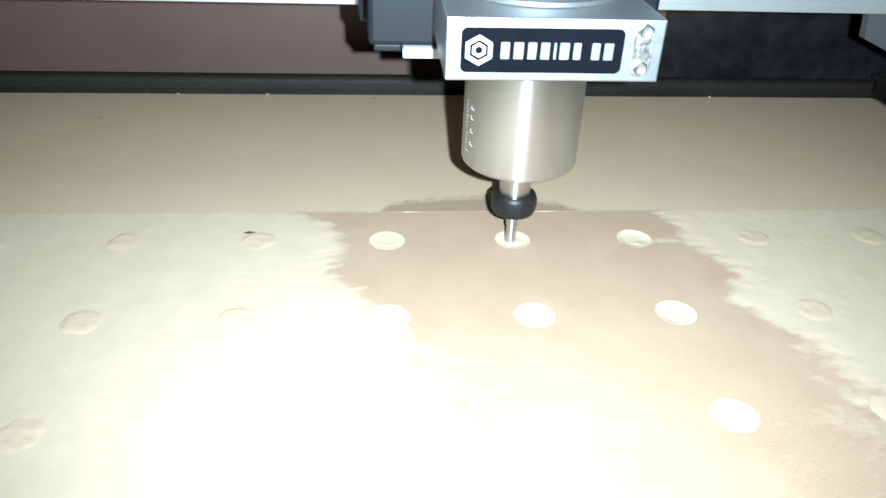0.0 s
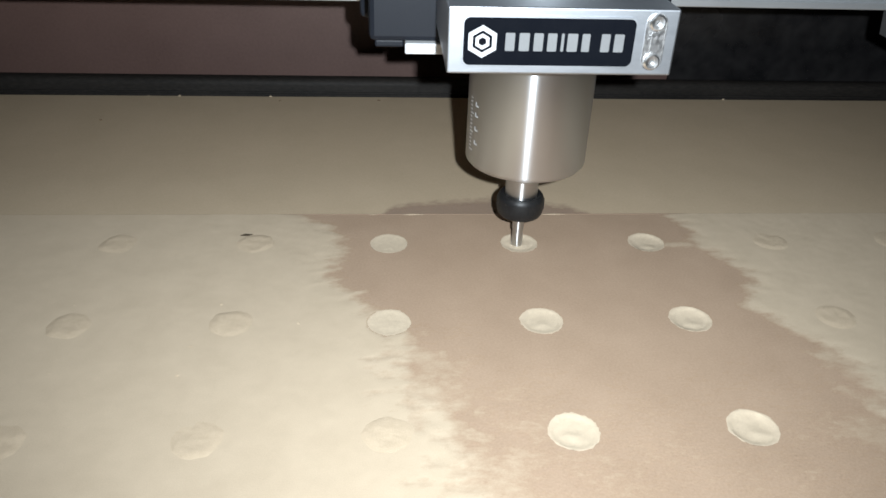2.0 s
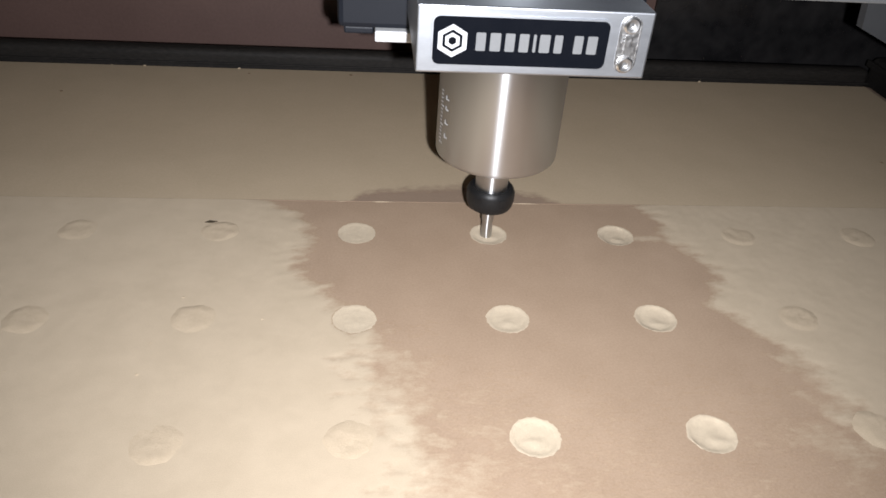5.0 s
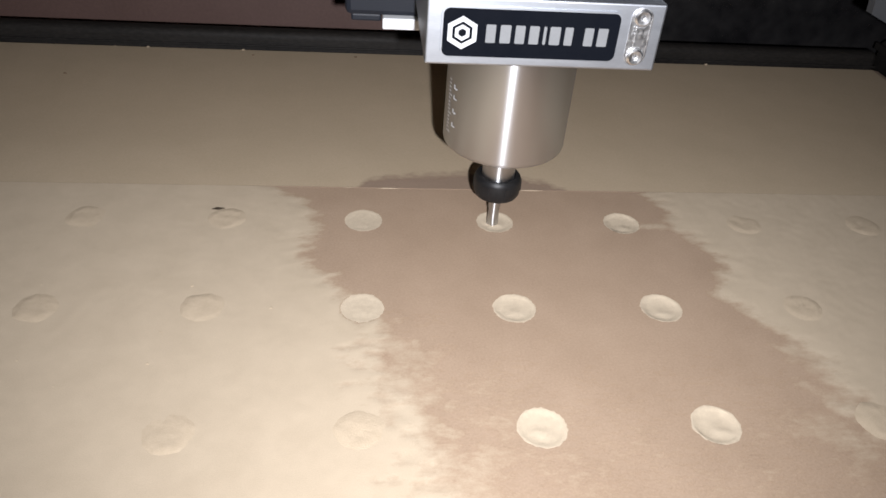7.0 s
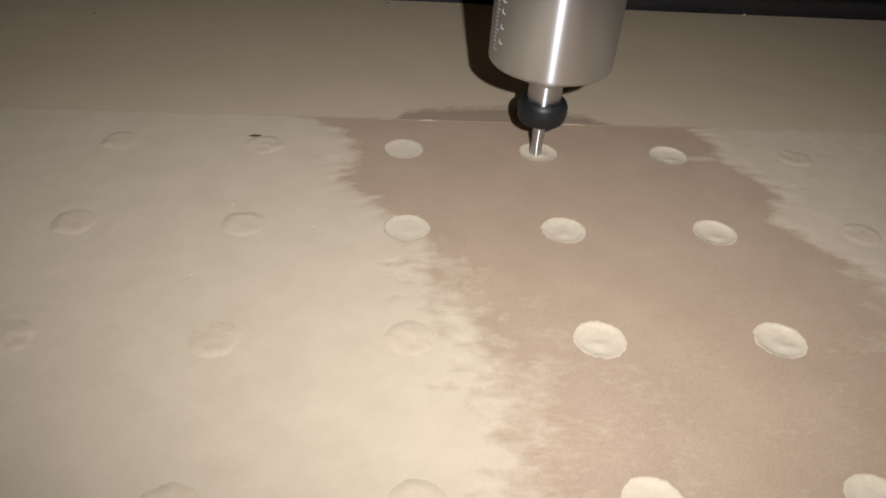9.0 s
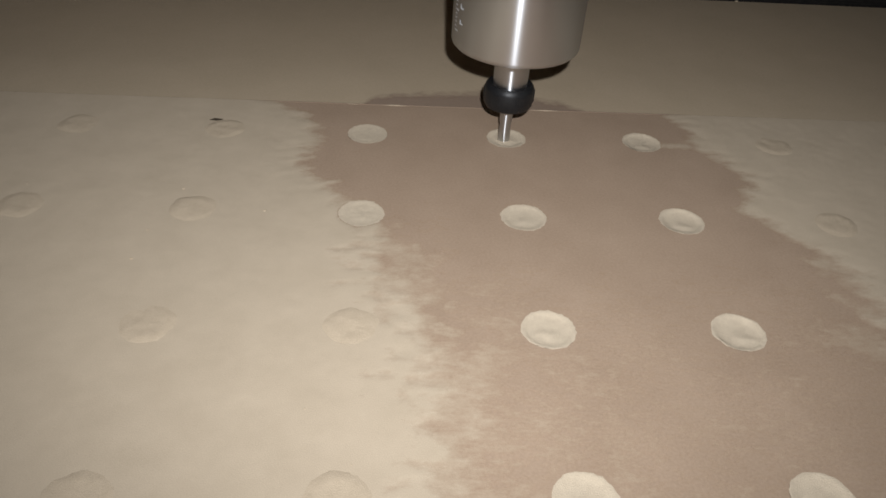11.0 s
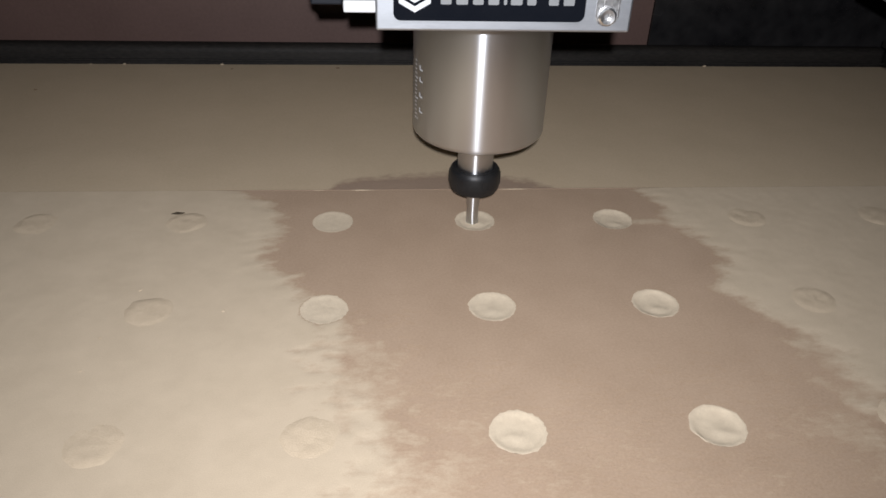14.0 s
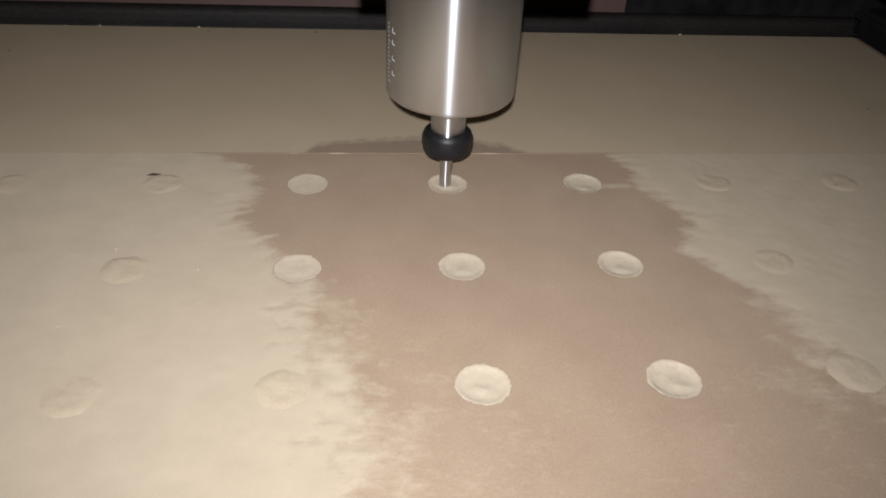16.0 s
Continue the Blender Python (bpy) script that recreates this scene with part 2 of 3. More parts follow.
def surfaced_panel():
    bm = bmesh.new()
    n = 48
    for c in COLS:
        for r in ROWS:
            cx, cy = c * P, -r * P
            sq, rim, top, low = [], [], [], []
            for k in range(n):
                x, y = on_square(k, n, P / 2)
                x, y = cx + x, cy + y
                if r == 0 and y > STEP - 0.0045:
                    y = STEP
                if c == COLS[-1] and x > cx + P / 2 - 1e-6:
                    x = RIGHT
                a = 2 * math.pi * k / n
                wob = 1 + 0.02 * noise.noise((c * 3.1 + math.cos(a), r * 2.7 + math.sin(a), 0.3))
                sq.append(bm.verts.new((x, y, 0)))
                for lst, rad, z in ((rim, RECESS_R + 0.0004, 0), (top, RECESS_R, -0.0004), (low, RECESS_R, -RECESS_D - 0.001)):
                    lst.append(bm.verts.new((cx + rad * wob * math.cos(a), cy + rad * wob * math.sin(a), z)))
            for k in range(n):
                k2 = (k + 1) % n
                for a, b in ((sq, rim), (rim, top), (top, low)):
                    bm.faces.new((a[k], a[k2], b[k2], b[k]))
            bm.faces.new(low)
    bmesh.ops.remove_doubles(bm, verts=bm.verts, dist=1e-5)
    return bm


board = empty("spoilboard", "large tan mdf spoilboard with a grid of round recesses", "spoilboard")
part("surfaced_panel", surfaced_panel(), MDF, board)
bm = bmesh.new()
back = [(LEFT, STEP), (RIGHT, STEP), (RIGHT, 0.2465), (RIGHT - 0.003, 0.2495), (LEFT, 0.2450)]
f = [bm.verts.new((x, y, STEP_UP)) for x, y in back]
g = [bm.verts.new((x, y, -0.019)) for x, y in back]
bm.faces.new(f)
bm.faces.new(g)
for k in range(5):
    bm.faces.new((f[k], f[(k + 1) % 5], g[(k + 1) % 5], g[k]))
part("back_strip", bm, MDF_BACK, board, "unsurfaced darker mdf strip")
part("core", box(LEFT, RIGHT - 0.0005, FRONT, STEP - 0.001, -0.019, -0.0045), MDF_EDGE, board)

# ---- loose sawdust, blown clear round the cutter ----
LEFT_EDGE = [(0.040, -0.138), (0.033, -0.130), (0.019, -0.108), (-0.002, -0.101), (-0.021, -0.108), (-0.039, -0.106), (-0.055, -0.092), (-0.073, -0.081),
             (-0.093, -0.066), (-0.108, -0.070), (-0.130, -0.064), (-0.142, -0.056), (-0.160, -0.049), (-0.178, -0.043), (-0.248, -0.040), (-0.5, -0.02)]
RIGHT_EDGE = [(0.040, 0.099), (0.034, 0.099), (0.008, 0.102), (-0.012, 0.107), (-0.033, 0.121), (-0.048, 0.118), (-0.064, 0.105), (-0.081, 0.118),
              (-0.106, 0.133), (-0.123, 0.136), (-0.131, 0.138), (-0.150, 0.140), (-0.166, 0.152), (-0.22, 0.19), (-0.5, 0.3)]


def along(edge, y):
    ys, xs = [e[0] for e in edge][::-1], [e[1] for e in edge][::-1]
    return float(np.interp(y, ys, xs))


def streak(x, y):
    """Noise drawn out along the way the cutter's air blows."""
    r, a = math.hypot(x, y - 0.0), math.atan2(y, x)
    return noise.fractal((math.cos(a) * 26, math.sin(a) * 26, r * 26), 0.8, 2.2, 4)


PLUGS = {(c, r) for c in range(-6, 5) for r in range(0, 5)
         if along(LEFT_EDGE, -r * P) - 0.010 < c * P < along(RIGHT_EDGE, -r * P) + 0.008}


def cover(x, y):
    """Metres inside the dust, raggedly; negative where the board is blown clear."""
    l, r = along(LEFT_EDGE, y), along(RIGHT_EDGE, y)
    wide_l = 0.003 + 0.017 * min(1, max(0, (-y - 0.05) / 0.06)) * max(0.0, min(1, (0.30 + y) / 0.1))
    wide_r = 0.004 + 0.014 * min(1, max(0, (-y - 0.08) / 0.05))
    rag = 0.0050 * streak(x, y) + 0.0055 * fbm(x * 0.7, y * 1.3, 75, 6, 2.0)
    left = (l - x) + rag + wide_l * fbm(x * 0.8, y * 1.4, 95, 5, 5.0)
    right = (x - r - 0.004) + rag + wide_r * fbm(x * 0.75, y * 1.5, 85, 5, 9.0)
    tail = 0.0035 - 1.6 * math.hypot(max(0.0, abs(x - 0.094) - 0.007), (y + 0.003) * 1.3) + 0.002 * fbm(x, y, 260, 3, 1.0)
    right = max(right, tail)
    c, r = round(x / P), round(-y / P)
    if (c, r) in PLUGS:
        q = math.hypot(x - c * P, y + r * P) - RECESS_R
        return min(max(left, right), 25 * (q - 0.0004))
    return max(left, right)


def spread(x, y):
    """How wide the dust thins out: crisp near the cutter, smudged further forward."""
    return 0.011 + 0.021 * min(1, max(0, (-y - 0.05) / 0.06)) if x < 0.05 else 0.012 + 0.018 * min(1, max(0, (-y - 0.08) / 0.05))


def haze(x, y):
    """A trace of dust left on the cleared board further forward."""
    c, r = round(x / P), round(-y / P)
    if (c, r) in PLUGS and math.hypot(x - c * P, y + r * P) < RECESS_R + 0.0009:
        return -3.0
    smudge = 0.0
    for bx, by, wx, wy in ((-0.046, -0.150, 0.018, 0.030), (0.131, -0.156, 0.013, 0.020), (-0.066, -0.094, 0.010, 0.010)):
        smudge += math.exp(-((x - bx) / wx) ** 2 - ((y - by) / wy) ** 2)
    beside = math.exp(-max(0.0, x - along(LEFT_EDGE, y)) / 0.03)
    return -0.26 + 0.34 * min(1, max(0, (-y - 0.03) / 0.12)) + 0.22 * beside + (0.09 + 0.24 * beside + 0.55 * smudge) * fbm(x * 0.8, y * 1.3, 52, 5, 6.0) + 0.32 * smudge


def sheet(name, x0, x1, y0, y1, step, depth, height, mat, label, trace=None, far=None):
    nx, ny = int((x1 - x0) / step) + 1, int((y1 - y0) / step) + 1
    verts, val, thin = [], [], []
    for j in range(ny):
        y = y0 + (y1 - y0) * j / (ny - 1)
        for i in range(nx):
            x = x0 + (x1 - x0) * i / (nx - 1)
            if far:
                y = y0 + (far(x) - y0) * j / (ny - 1)
            d = depth(x, y)
            val.append(d)
            thin.append(trace(x, y) if trace else -0.3)
            verts.append((x, y, height(x, y, d)))
    faces = []
    for j in range(ny - 1):
        for i in range(nx - 1):
            k = j * nx + i
            q = (k, k + 1, k + nx + 1, k + nx)
            if max(val[v] for v in q) > -0.03 or max(thin[v] for v in q) > -0.25:
                faces.append(q)
    me = bpy.data.meshes.new(name)
    me.from_pydata(verts, [], faces)
    at = me.attributes.new("cover", "FLOAT", "POINT")
    at.data.foreach_set("value", [min(1.4, max(h, -3.0, 0.5 + d / spread(v[0], v[1]))) for d, h, v in zip(val, thin, verts)])
    me.materials.append(mat)
    me.polygons.foreach_set("use_smooth", [True] * len(me.polygons))
    me.update()
    return tagged(new(name, me), label, "sawdust", kind="stuff")


def dust_height(x, y, d):
    t = min(1.0, max(0.0, d / 0.012))
    z = 0.00007 + 0.00036 * t + 0.00009 * fbm(x, y, 60, 4, 1.0) * t + 0.00007 * fbm(x, y, 200, 3, 3.0) * t
    return max(0.00005, z)


sheet("sawdust_layer", -0.52, RIGHT - 0.001, -0.40, STEP - 0.0001, 0.0015, cover, dust_height, DUST,
      "thin pale sawdust lying over the spoilboard, blown clear round the cutter", haze)


def film_cover(x, y):
    """The back strip keeps a thin film except where air has blown over the step."""
    top = float(np.interp(x, [-0.088, -0.079, -0.074, -0.055, -0.025, -0.005, 0.020, 0.035, 0.048, 0.065], [0.012, 0.037, 0.045, 0.049, 0.053, 0.055, 0.051, 0.045, 0.037, 0.012]))
    return (y - top) + 0.003 * fbm(x, y, 120, 4, 7.0) + 0.002 * streak(x, y)


sheet("dust_film", -0.52, RIGHT - 0.004, STEP + 0.0001, 0.2440, 0.003, film_cover, lambda x, y, d: STEP_UP + 0.00025 + 0.00005 * fbm(x, y, 90, 2), FILM,
      "even film of fine sawdust on the unsurfaced back strip", far=lambda x: 0.2488 - (0.379 - x) * 0.0044)


def plug(c, r, seed):
    """Sawdust packed in a recess, dished, with a low ridge, its rim fuzzed over the board."""
    rng = random.Random(seed)
    bm = bmesh.new()
    n, m = 48, 10
    mx, my, turn = rng.uniform(-0.002, 0.003), rng.uniform(-0.005, -0.002), rng.uniform(-0.4, 0.4)
    full = c * P < along(LEFT_EDGE, -r * P) + 0.03
    deep = 0.0004 if full else rng.uniform(0.0009, 0.0013)
    rings = []
    for j in range(m + 1):
        ring = []
        for k in range(1 if j == 0 else n):
            a = 2 * math.pi * k / n
            q = 0.0100 * j / (m - 1) if j < m else 0.0104 + 0.0011 * abs(noise.noise((math.cos(a) * 4 + seed, math.sin(a) * 4, seed * 0.3))) + 0.0003 * rng.random()
            x, y = q * math.cos(a), q * math.sin(a)
            if j == m:
                z = 0.00008
            elif j == m - 1:
                edge = 1.02 + 0.03 * noise.noise((math.cos(a) * 6 + seed, math.sin(a) * 6, 7.0))
                x, y = x * edge, y * edge
                z = 0.00014 + 0.00030 * noise.noise((math.cos(a) * 7 + seed, math.sin(a) * 7, 2.0))
            else:
                u = x * math.cos(turn) + (y - my) * math.sin(turn) - mx
                v = -x * math.sin(turn) + (y - my) * math.cos(turn)
                dish = -deep * (1 - (q / 0.0102) ** 4) + 0.5 * deep * math.exp(-(u / 0.0042) ** 2 - (v / 0.0026) ** 2)
                z = 0.00005 + dish + 0.00009 * noise.noise((x * 420 + seed, y * 420, seed * 1.7))
            ring.append(bm.verts.new((c * P + x, -r * P + y, z)))
        rings.append(ring)
    for k in range(n):
        bm.faces.new((rings[0][0], rings[1][k], rings[1][(k + 1) % n]))
        for a, b in zip(rings[1:], rings[2:]):
            bm.faces.new((a[k], b[k], b[(k + 1) % n], a[(k + 1) % n]))
    ob = part("sawdust_plug", bm, PACKED, smooth=True)
    return tagged(ob, "pale sawdust packed in a round recess", "sawdust", "sawdust in the recesses")


def settled(c, r, seed):
    """A recess filled level: a low uneven disc showing through the dust."""
    rng = random.Random(seed)
    bm = bmesh.new()
    n, m = 44, 11
    high, lean_x, lean_y = rng.uniform(0.00022, 0.00042), rng.uniform(-0.0002, 0.0002), rng.uniform(-0.0003, 0.0003)
    rings = []
    for j in range(m + 1):
        ring = []
        for k in range(1 if j == 0 else n):
            a = 2 * math.pi * k / n
            u = (j / m) ** 0.8
            q = (0.0110 + 0.0011 * noise.noise((math.cos(a) * 1.6 + seed, math.sin(a) * 1.6, 1.1)) + 0.0008 * noise.noise((math.cos(a) * 6, math.sin(a) * 6, seed))) * u
            x, y = q * math.cos(a), q * math.sin(a)
            lift = 1 - max(0.0, (u - 0.6) / 0.4) ** 1.5
            lump = 0.00026 * noise.noise((x * 150 + seed, y * 150, 3.0)) + 0.00010 * noise.noise((x * 520 + seed, y * 520, 5.0))
            z = dust_height(c * P + x, -r * P + y, 0.02) - 0.00012 + lift * (0.00022 + high + (lean_x * x + lean_y * y) / 0.011 + lump)
            ring.append(bm.verts.new((c * P + x, -r * P + y, z)))
        rings.append(ring)
    for k in range(n):
        bm.faces.new((rings[0][0], rings[1][k], rings[1][(k + 1) % n]))
        for a, b in zip(rings[1:], rings[2:]):
            bm.faces.new((a[k], b[k], b[(k + 1) % n], a[(k + 1) % n]))
    return tagged(part("settled_sawdust", bm, SETTLED, smooth=True), "recess filled level with settled sawdust, faintly outlined", "sawdust", "recesses under the dust")


for c in range(-6, 5):
    for r in range(0, 5):
        if (c, r) in PLUGS:
            plug(c, r, 17 + c * 13 + r * 131)
        else:
            settled(c, r, 23 + c * 17 + r * 97)


def ridge():
    """A broken thread of dust caught against the step."""
    bm = bmesh.new()
    n, rows = 260, []
    for k in range(n + 1):
        x = -0.10 + 0.19 * k / n
        on = max(0.0, noise.noise((x * 70, 0.4, 2.2)) - 0.28) * (1 + 0.6 * noise.noise((x * 600, 1.0, 0)))
        w = 0.0004 * min(1.0, on * 2)
        y = STEP - 0.0003 + 0.0002 * noise.noise((x * 300, 3.0, 0))
        rows.append([bm.verts.new((x, y - w, 0.0001)), bm.verts.new((x, y, 0.0001 + 0.9 * w)), bm.verts.new((x, y + w, 0.0001 + 0.7 * w))])
    for a, b in zip(rows, rows[1:]):
        for k in range(2):
            bm.faces.new((a[k], a[k + 1], b[k + 1], b[k]))
    return tagged(part("dust_ridge", bm, SETTLED), "broken thread of pale dust along the step in the board", "sawdust", kind="stuff")


ridge()

# ---- machine frame ----
def extrusion(name, x0, x1, y0, y1, z0, z1, label, slots):
    thing = empty(name, label, "rail")
    part("bar", box(x0, x1, y0, y1, z0, z1, 0.006, 5), RAIL_BLACK, thing, smooth=True)
    for k, (a0, a1, b0, b1, c0, c1) in enumerate(slots):
        part("slot_lip", box(a0, a1, b0, b1, c0, c1, 0.0005), RAIL_BLACK, thing)
    return thing


extrusion("rear_rail", -0.78, 0.384, 0.2545, 0.269, -0.055, 0.0135, "dusty black extrusion behind the spoilboard",
          [(-0.78, 0.384, 0.2533, 0.2550, 0.0002, 0.0022)])
extrusion("side_rail", 0.411, 0.476, -0.7, 0.30, -0.055, 0.012, "black extrusion beside the spoilboard",
          [(0.408, 0.4115, -0.7, 0.30, 0.002, 0.008)])
base = empty("machine_base", "black steel bed under the spoilboard", "machine bed")
part("bed_plate", box(LEFT, 0.405, FRONT, 0.2530, -0.055, -0.0192, 0.001), RAIL_BLACK, base)

# ---- gantry ----
gantry = empty("gantry", "satin silver aluminium gantry beam across the machine", "gantry")
part("beam", box(-0.74, 0.318, 0.10, 0.175, 0.1165, 0.26, 0.002), BEAM, gantry)
part("beam_lip", box(-0.74, 0.318, 0.0975, 0.10, 0.1145, 0.1190, 0.0008), BEAM, gantry)
part("end_plate", plate([(0.254, 0.1164), (0.257, 0.0945), (0.288, 0.081), (0.345, 0.055), (0.385, 0.055), (0.385, 0.28), (0.3182, 0.28), (0.3182, 0.1164)], 0.110, 0.117), GREY, gantry, "grey painted end plate")
part("rail_foot", box(0.3855, 0.465, 0.10, 0.18, 0.012, 0.070, 0.002), BLACK_PAINT, gantry)
part("far_end_plate", box(-0.752, -0.74, 0.08, 0.19, -0.055, 0.28, 0.002), GREY, gantry)

carriage = empty("cross_carriage", "black powder-coated carriage on the gantry beam", "carriage")
part("back_plate", box(-0.092, 0.089, 0.062, 0.0965, 0.113, 0.30, 0.003), BLACK_PAINT, carriage)
part("roller_bracket", box(-0.081, -0.066, 0.046, 0.0615, 0.1035, 0.1108, 0.002), BLACK_PAINT, carriage)

switch = empty("sensor_block", "white plastic sensor block below the carriage", "sensor")
part("housing", box(-0.0670, -0.0420, 0.020, 0.0405, 0.1050, 0.1108, 0.0008), WHITE, switch)
part("bracket", box(-0.062, -0.044, 0.0407, 0.0612, 0.1060, 0.1107, 0.0005), BLACK_PAINT, switch)

slide = empty("tool_slide", "dark slate slide plate carrying the router mount", "slide")
part("slide_plate", box(-0.0860, 0.060, 0.022, 0.0612, 0.111, 0.30, 0.003), BLACK_PAINT, slide)
part("lower_lip", box(-0.083, -0.0675, 0.026, 0.0455, 0.1070, 0.1109, 0.001), BLACK_PAINT, slide)

# ---- router and its mount ----
mount = empty("router_mount", "machined aluminium router clamp with a black label", "router mount", at=(-0.0015, 0, 0))
ZB, ZT, YF = 0.1205, 0.1490, -0.0600
bm = box(-0.0492, 0.0492, YF, 0.0215, ZB, ZT, 0.0009, 3)
part("block", bm, ALU, mount)
lab = part("label_plate", plate(rounded(-0.0425, 0.0305, ZB + 0.0042, ZT - 0.0042, 0.0028), YF - 0.0009, YF), LABEL, mount, "black label with silver print")
part("label_rim", framed(rounded(-0.0432, 0.0312, ZB + 0.0035, ZT - 0.0035, 0.0034), rounded(-0.0425, 0.0305, ZB + 0.0042, ZT - 0.0042, 0.0028), YF - 0.0011, YF + 0.0001), ALU, mount)
YP0, YP1 = YF - 0.0013, YF - 0.0008
hx, hz = -0.0345, (ZB + ZT) / 2


def hexagon(r):
    return [(hx + r * math.sin(radians(60 * k)), hz + r * math.cos(radians(60 * k))) for k in range(6)]


part("hexagon_mark", framed(hexagon(0.0069), hexagon(0.0047), YP0, YP1), PRINT, lab, "silver hexagon outline")
part("inner_mark", framed(hexagon(0.0034), hexagon(0.0018), YP0, YP1), PRINT, lab)
x = -0.0248
for w in (0.0048, 0.0052, 0.0048, 0.0048, 0.0016, 0.0052, 0.0042, 0, 0.0046, 0.0050):
    if w == 0:
        x += 0.0030
        continue
    z0, z1 = hz - 0.0038, hz + 0.0038
    part("print_bar", plate(rounded(x, x + max(w - 0.0008, 0.0012), z0, z1, 0.0005, 3), YP0, YP1), BAR, lab)
    x += w + 0.00105

# clamp screws in their milled pocket
px, pr = 0.0395, 0.0046
part("pocket_rim", framed(rounded(px - pr, px + pr, ZB + 0.0025, ZT - 0.0015, pr, 8), rounded(px - pr + 0.0006, px + pr - 0.0006, ZB + 0.0031, ZT - 0.0021, pr - 0.0006, 8), YF - 0.0004, YF + 0.0002), CHROME, mount)
part("pocket_floor", plate(rounded(px - pr + 0.0006, px + pr - 0.0006, ZB + 0.0031, ZT - 0.0021, pr - 0.0006, 8), YF - 0.00015, YF + 0.0002), CHROME, mount)
for sz in (ZB + 0.0064, ZT - 0.0054):
    bm = turned([(0, 0.0002), (0.0012, 0.0002), (0.0014, 0.0014), (0.0028, 0.0016), (0.0035, 0.0010), (0.0037, 0.0)], 24)
    bmesh.ops.transform(bm, matrix=Matrix.Translation((px, YF - 0.0002, sz)) @ Matrix.Rotation(radians(90), 4, "X"), verts=bm.verts)
    part("clamp_screw", bm, CHROME, mount, "bright socket head screw", True)
part("web_bar", box(px - 0.0018, px + 0.0018, YF - 0.0007, YF - 0.0002, ZB + 0.0105, ZT - 0.0095, 0.0002), CHROME, mount)
for k in range(3):
    z = ZB + 0.0155 + k * 0.0014
    part("web_groove", box(px - 0.0030, px - 0.0019, YF - 0.0007, YF - 0.0002, z, z + 0.0008), CHROME, mount)

router = empty("router", "brushed stainless steel trim router with a black collet nut", "router", at=(-0.0015, 0, 0))
part("body", turned([(0, 0.0540), (0.0305, 0.0540), (0.0311, 0.0542), (0.0322, 0.0554), (0.0325, 0.0566), (0.0325, 0.1204)], 96), STEEL, router, smooth=True)
part("flange", turned([(0.0325, 0.1491), (0.0440, 0.1491), (0.0445, 0.1497), (0.0445, 0.1517), (0.0410, 0.1523), (0.0405, 0.1555), (0.0375, 0.1565), (0.0370, 0.1615), (0.0360, 0.28), (0, 0.28)], 96), FLANGE, router, "turned aluminium flange above the clamp", True)
part("spindle_shaft", turned([(0.0098, 0.0541), (0.0097, 0.0455), (0.0092, 0.0445), (0.0090, 0.031), (0, 0.031)], 48), SHAFT, router, smooth=True)
nut = part("collet_nut", turned([(0.0088, 0.0322), (0.0104, 0.0332), (0.0118, 0.0329), (0.0127, 0.0318), (0.0132, 0.0302), (0.0133, 0.0250), (0.0129, 0.0222), (0.0120, 0.0206), (0.0100, 0.0198), (0.0058, 0.0197), (0.0047, 0.0206), (0, 0.0206)], 48), BLACK_NUT, router, "black oxide collet nut", True)
for k in range(6):
    bm = box(-0.0022, 0.0022, 0.0126, 0.01345, 0.0244, 0.0302, 0.0004)
    bmesh.ops.rotate(bm, cent=(0, 0, 0), matrix=Matrix.Rotation(radians(60 * k + 20), 3, "Z"), verts=bm.verts)
    part("wrench_flat", bm, BLACK_NUT, nut)


def cutter():
    """A straight two-flute cutter: a round shank, then two twisted lobes."""
    bm = bmesh.new()
    n, rings = 32, []
    prof = [(0.0207, 0.0034, 0), (0.0105, 0.0034, 0), (0.0098, 0.0033, 0.12)] + [(0.0098 - 0.0138 * k / 16, 0.0033, 0.22) for k in range(1, 17)]
    for z, r, cut in prof:
        ring = []
        for k in range(n):
            a = 2 * math.pi * k / n
            tw = a + (z - 0.01) * 70
            ring.append(bm.verts.new((r * (1 - cut * max(0, math.cos(2 * tw)) ** 2) * math.cos(a), r * (1 - cut * max(0, math.cos(2 * tw)) ** 2) * math.sin(a), z)))
        rings.append(ring)
    for a, b in zip(rings, rings[1:]):
        for k in range(n):
            bm.faces.new((a[k], b[k], b[(k + 1) % n], a[(k + 1) % n]))
    bm.faces.new(rings[-1])
    return bm


part("cutter", cutter(), SHAFT, router, "steel straight-flute cutter", True)

# engraved depth scale on the side of the body
A0 = radians(193)


def on_body(a, z, r=0.03256):
    return Vector((r * math.cos(a), r * math.sin(a), z))


def engraving(name, a0, a1, z0, z1):
    bm = bmesh.new()
    n = 4
    lo = [bm.verts.new(on_body(a0 + (a1 - a0) * k / n, z0)) for k in range(n + 1)]
    hi = [bm.verts.new(on_body(a0 + (a1 - a0) * k / n, z1)) for k in range(n + 1)]
    for k in range(n):
        bm.faces.new((lo[k], lo[k + 1], hi[k + 1], hi[k]))
    part(name, bm, PRINT, router)


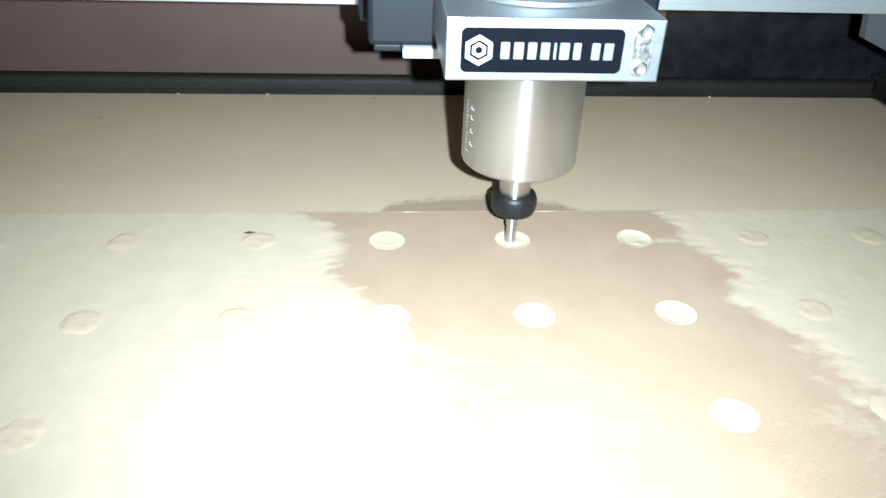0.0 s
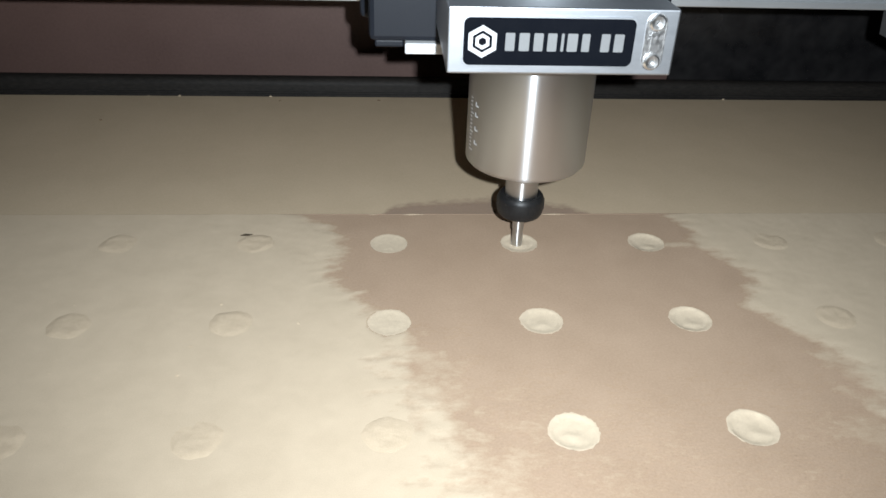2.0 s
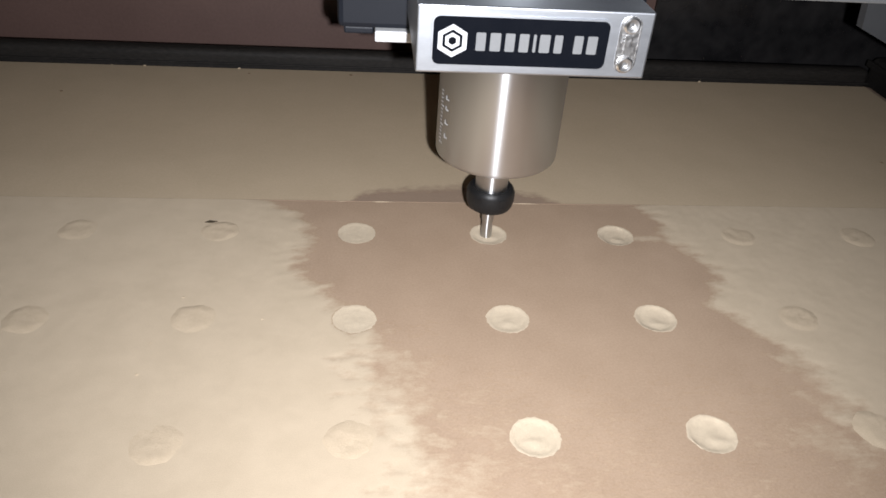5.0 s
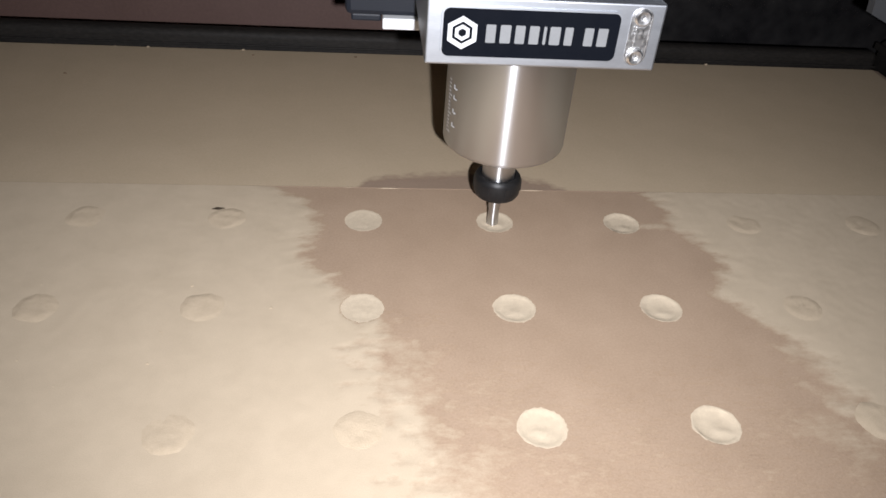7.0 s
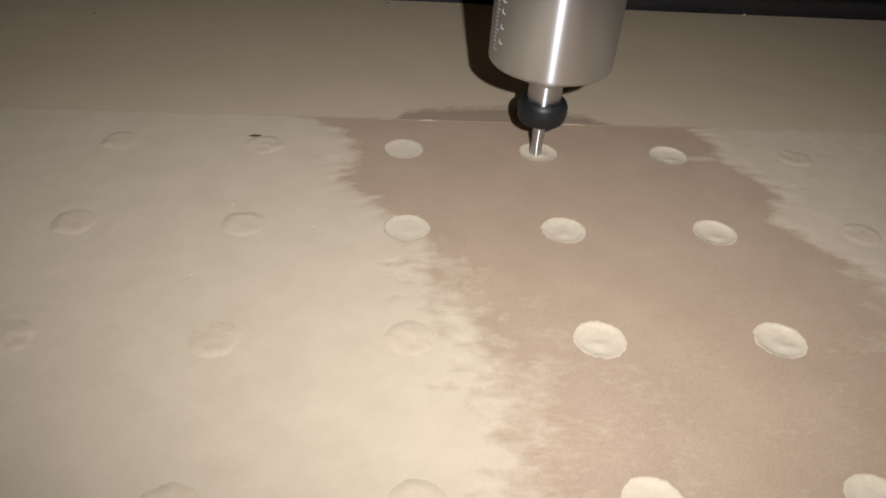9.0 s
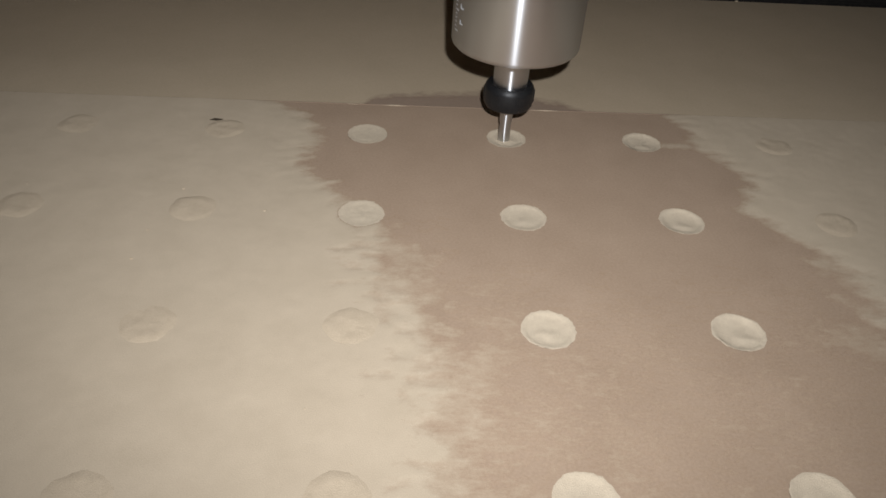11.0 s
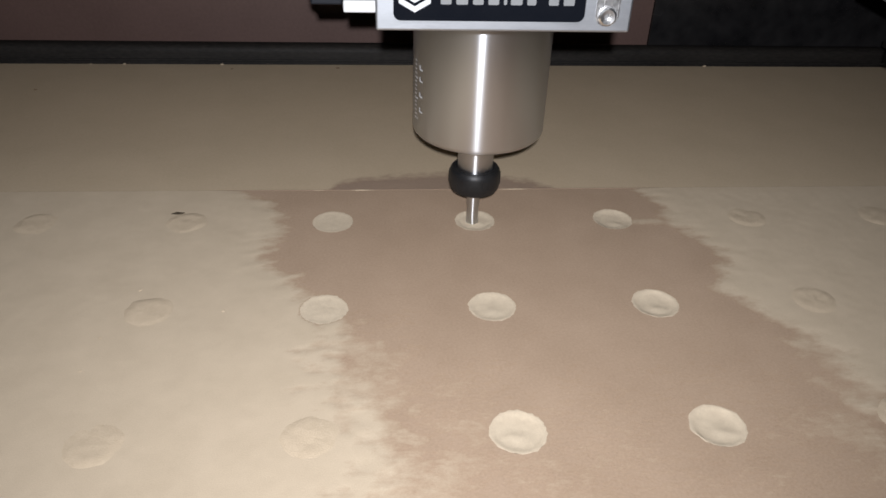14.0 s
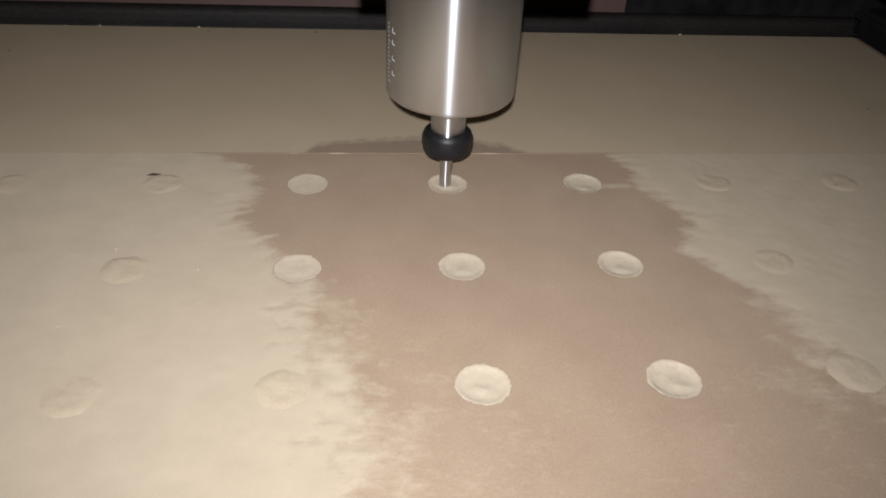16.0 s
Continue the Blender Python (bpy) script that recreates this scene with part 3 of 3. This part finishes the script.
for k in range(15):
    long = k % 5 == 0
    engraving("scale_tick", A0, A0 + (0.12 if long else 0.07), 0.0635 + k * 0.0020, 0.0635 + k * 0.0020 + 0.0006)
for z in (0.0680, 0.0755, 0.0830, 0.0885):
    engraving("scale_mark", A0 + 0.17, A0 + 0.26, z, z + 0.0007)
    engraving("scale_mark", A0 + 0.17, A0 + 0.20, z, z + 0.0022)


# ---- crumbs ----
def crumb(x, y, z, s, mat, seed, label, flat=0.6):
    rng = random.Random(seed)
    bm = bmesh.new()
    bmesh.ops.create_icosphere(bm, subdivisions=1, radius=s)
    for v in bm.verts:
        v.co *= rng.uniform(0.6, 1.2)
        v.co.z *= flat
        v.co += Vector((x, y, z + s * flat * 0.5))
    return tagged(part("wood_crumb", bm, mat), label, "crumb", "crumbs on the spoilboard")


for k, (x, y, s) in enumerate(((-0.2535, 0.2460, 0.0022), (-0.1775, 0.2465, 0.0022), (-0.279, 0.2458, 0.0016), (0.221, 0.2482, 0.0024))):
    crumb(x, y, STEP_UP, s * 0.62, SETTLED, k, "small pale wood crumb at the board's back edge")
# flattened brown crumbs stand in for faint stains on the strip
for k, (x, y) in enumerate(((-0.168, 0.236), (-0.085, 0.239), (0.305, 0.10), (-0.30, 0.19))):
    crumb(x, y, STEP_UP, 0.0016, MDF_EDGE, 50 + k, "brown mark on the back strip, shaped as a flat flake", 0.3)
rng = random.Random(5)
made = 0
while made < 26:
    x, y = rng.uniform(-0.42, -0.02), rng.uniform(-0.33, -0.03)
    d = cover(x, y)
    if d > 0.015 and rng.random() < 0.25 + 0.75 * (-y / 0.33):
        crumb(x, y, dust_height(x, y, d), rng.choice((0.0004, 0.0005, 0.0006, 0.0009)), SETTLED, made, "tiny pale wood crumb lying on the sawdust", 0.3)
        made += 1
# flat dark piece for the notch at a recess edge, its shade as colour
bm = bmesh.new()
tip = [bm.verts.new(v) for v in ((-0.1625, 0.0088, 0.0008), (-0.1598, 0.0106, 0.0010), (-0.1553, 0.0100, 0.0008), (-0.1585, 0.0086, 0.0008))]
low = [bm.verts.new((v.co.x, v.co.y, 0.0004)) for v in tip]
bm.faces.new(tip)
bm.faces.new(low)
for k in range(4):
    bm.faces.new((tip[k], tip[(k + 1) % 4], low[(k + 1) % 4], low[k]))
tagged(part("notch_patch", bm, NOTCH_DARK), "flat dark patch standing for the shaded notch beside a filled recess", "wood sliver")
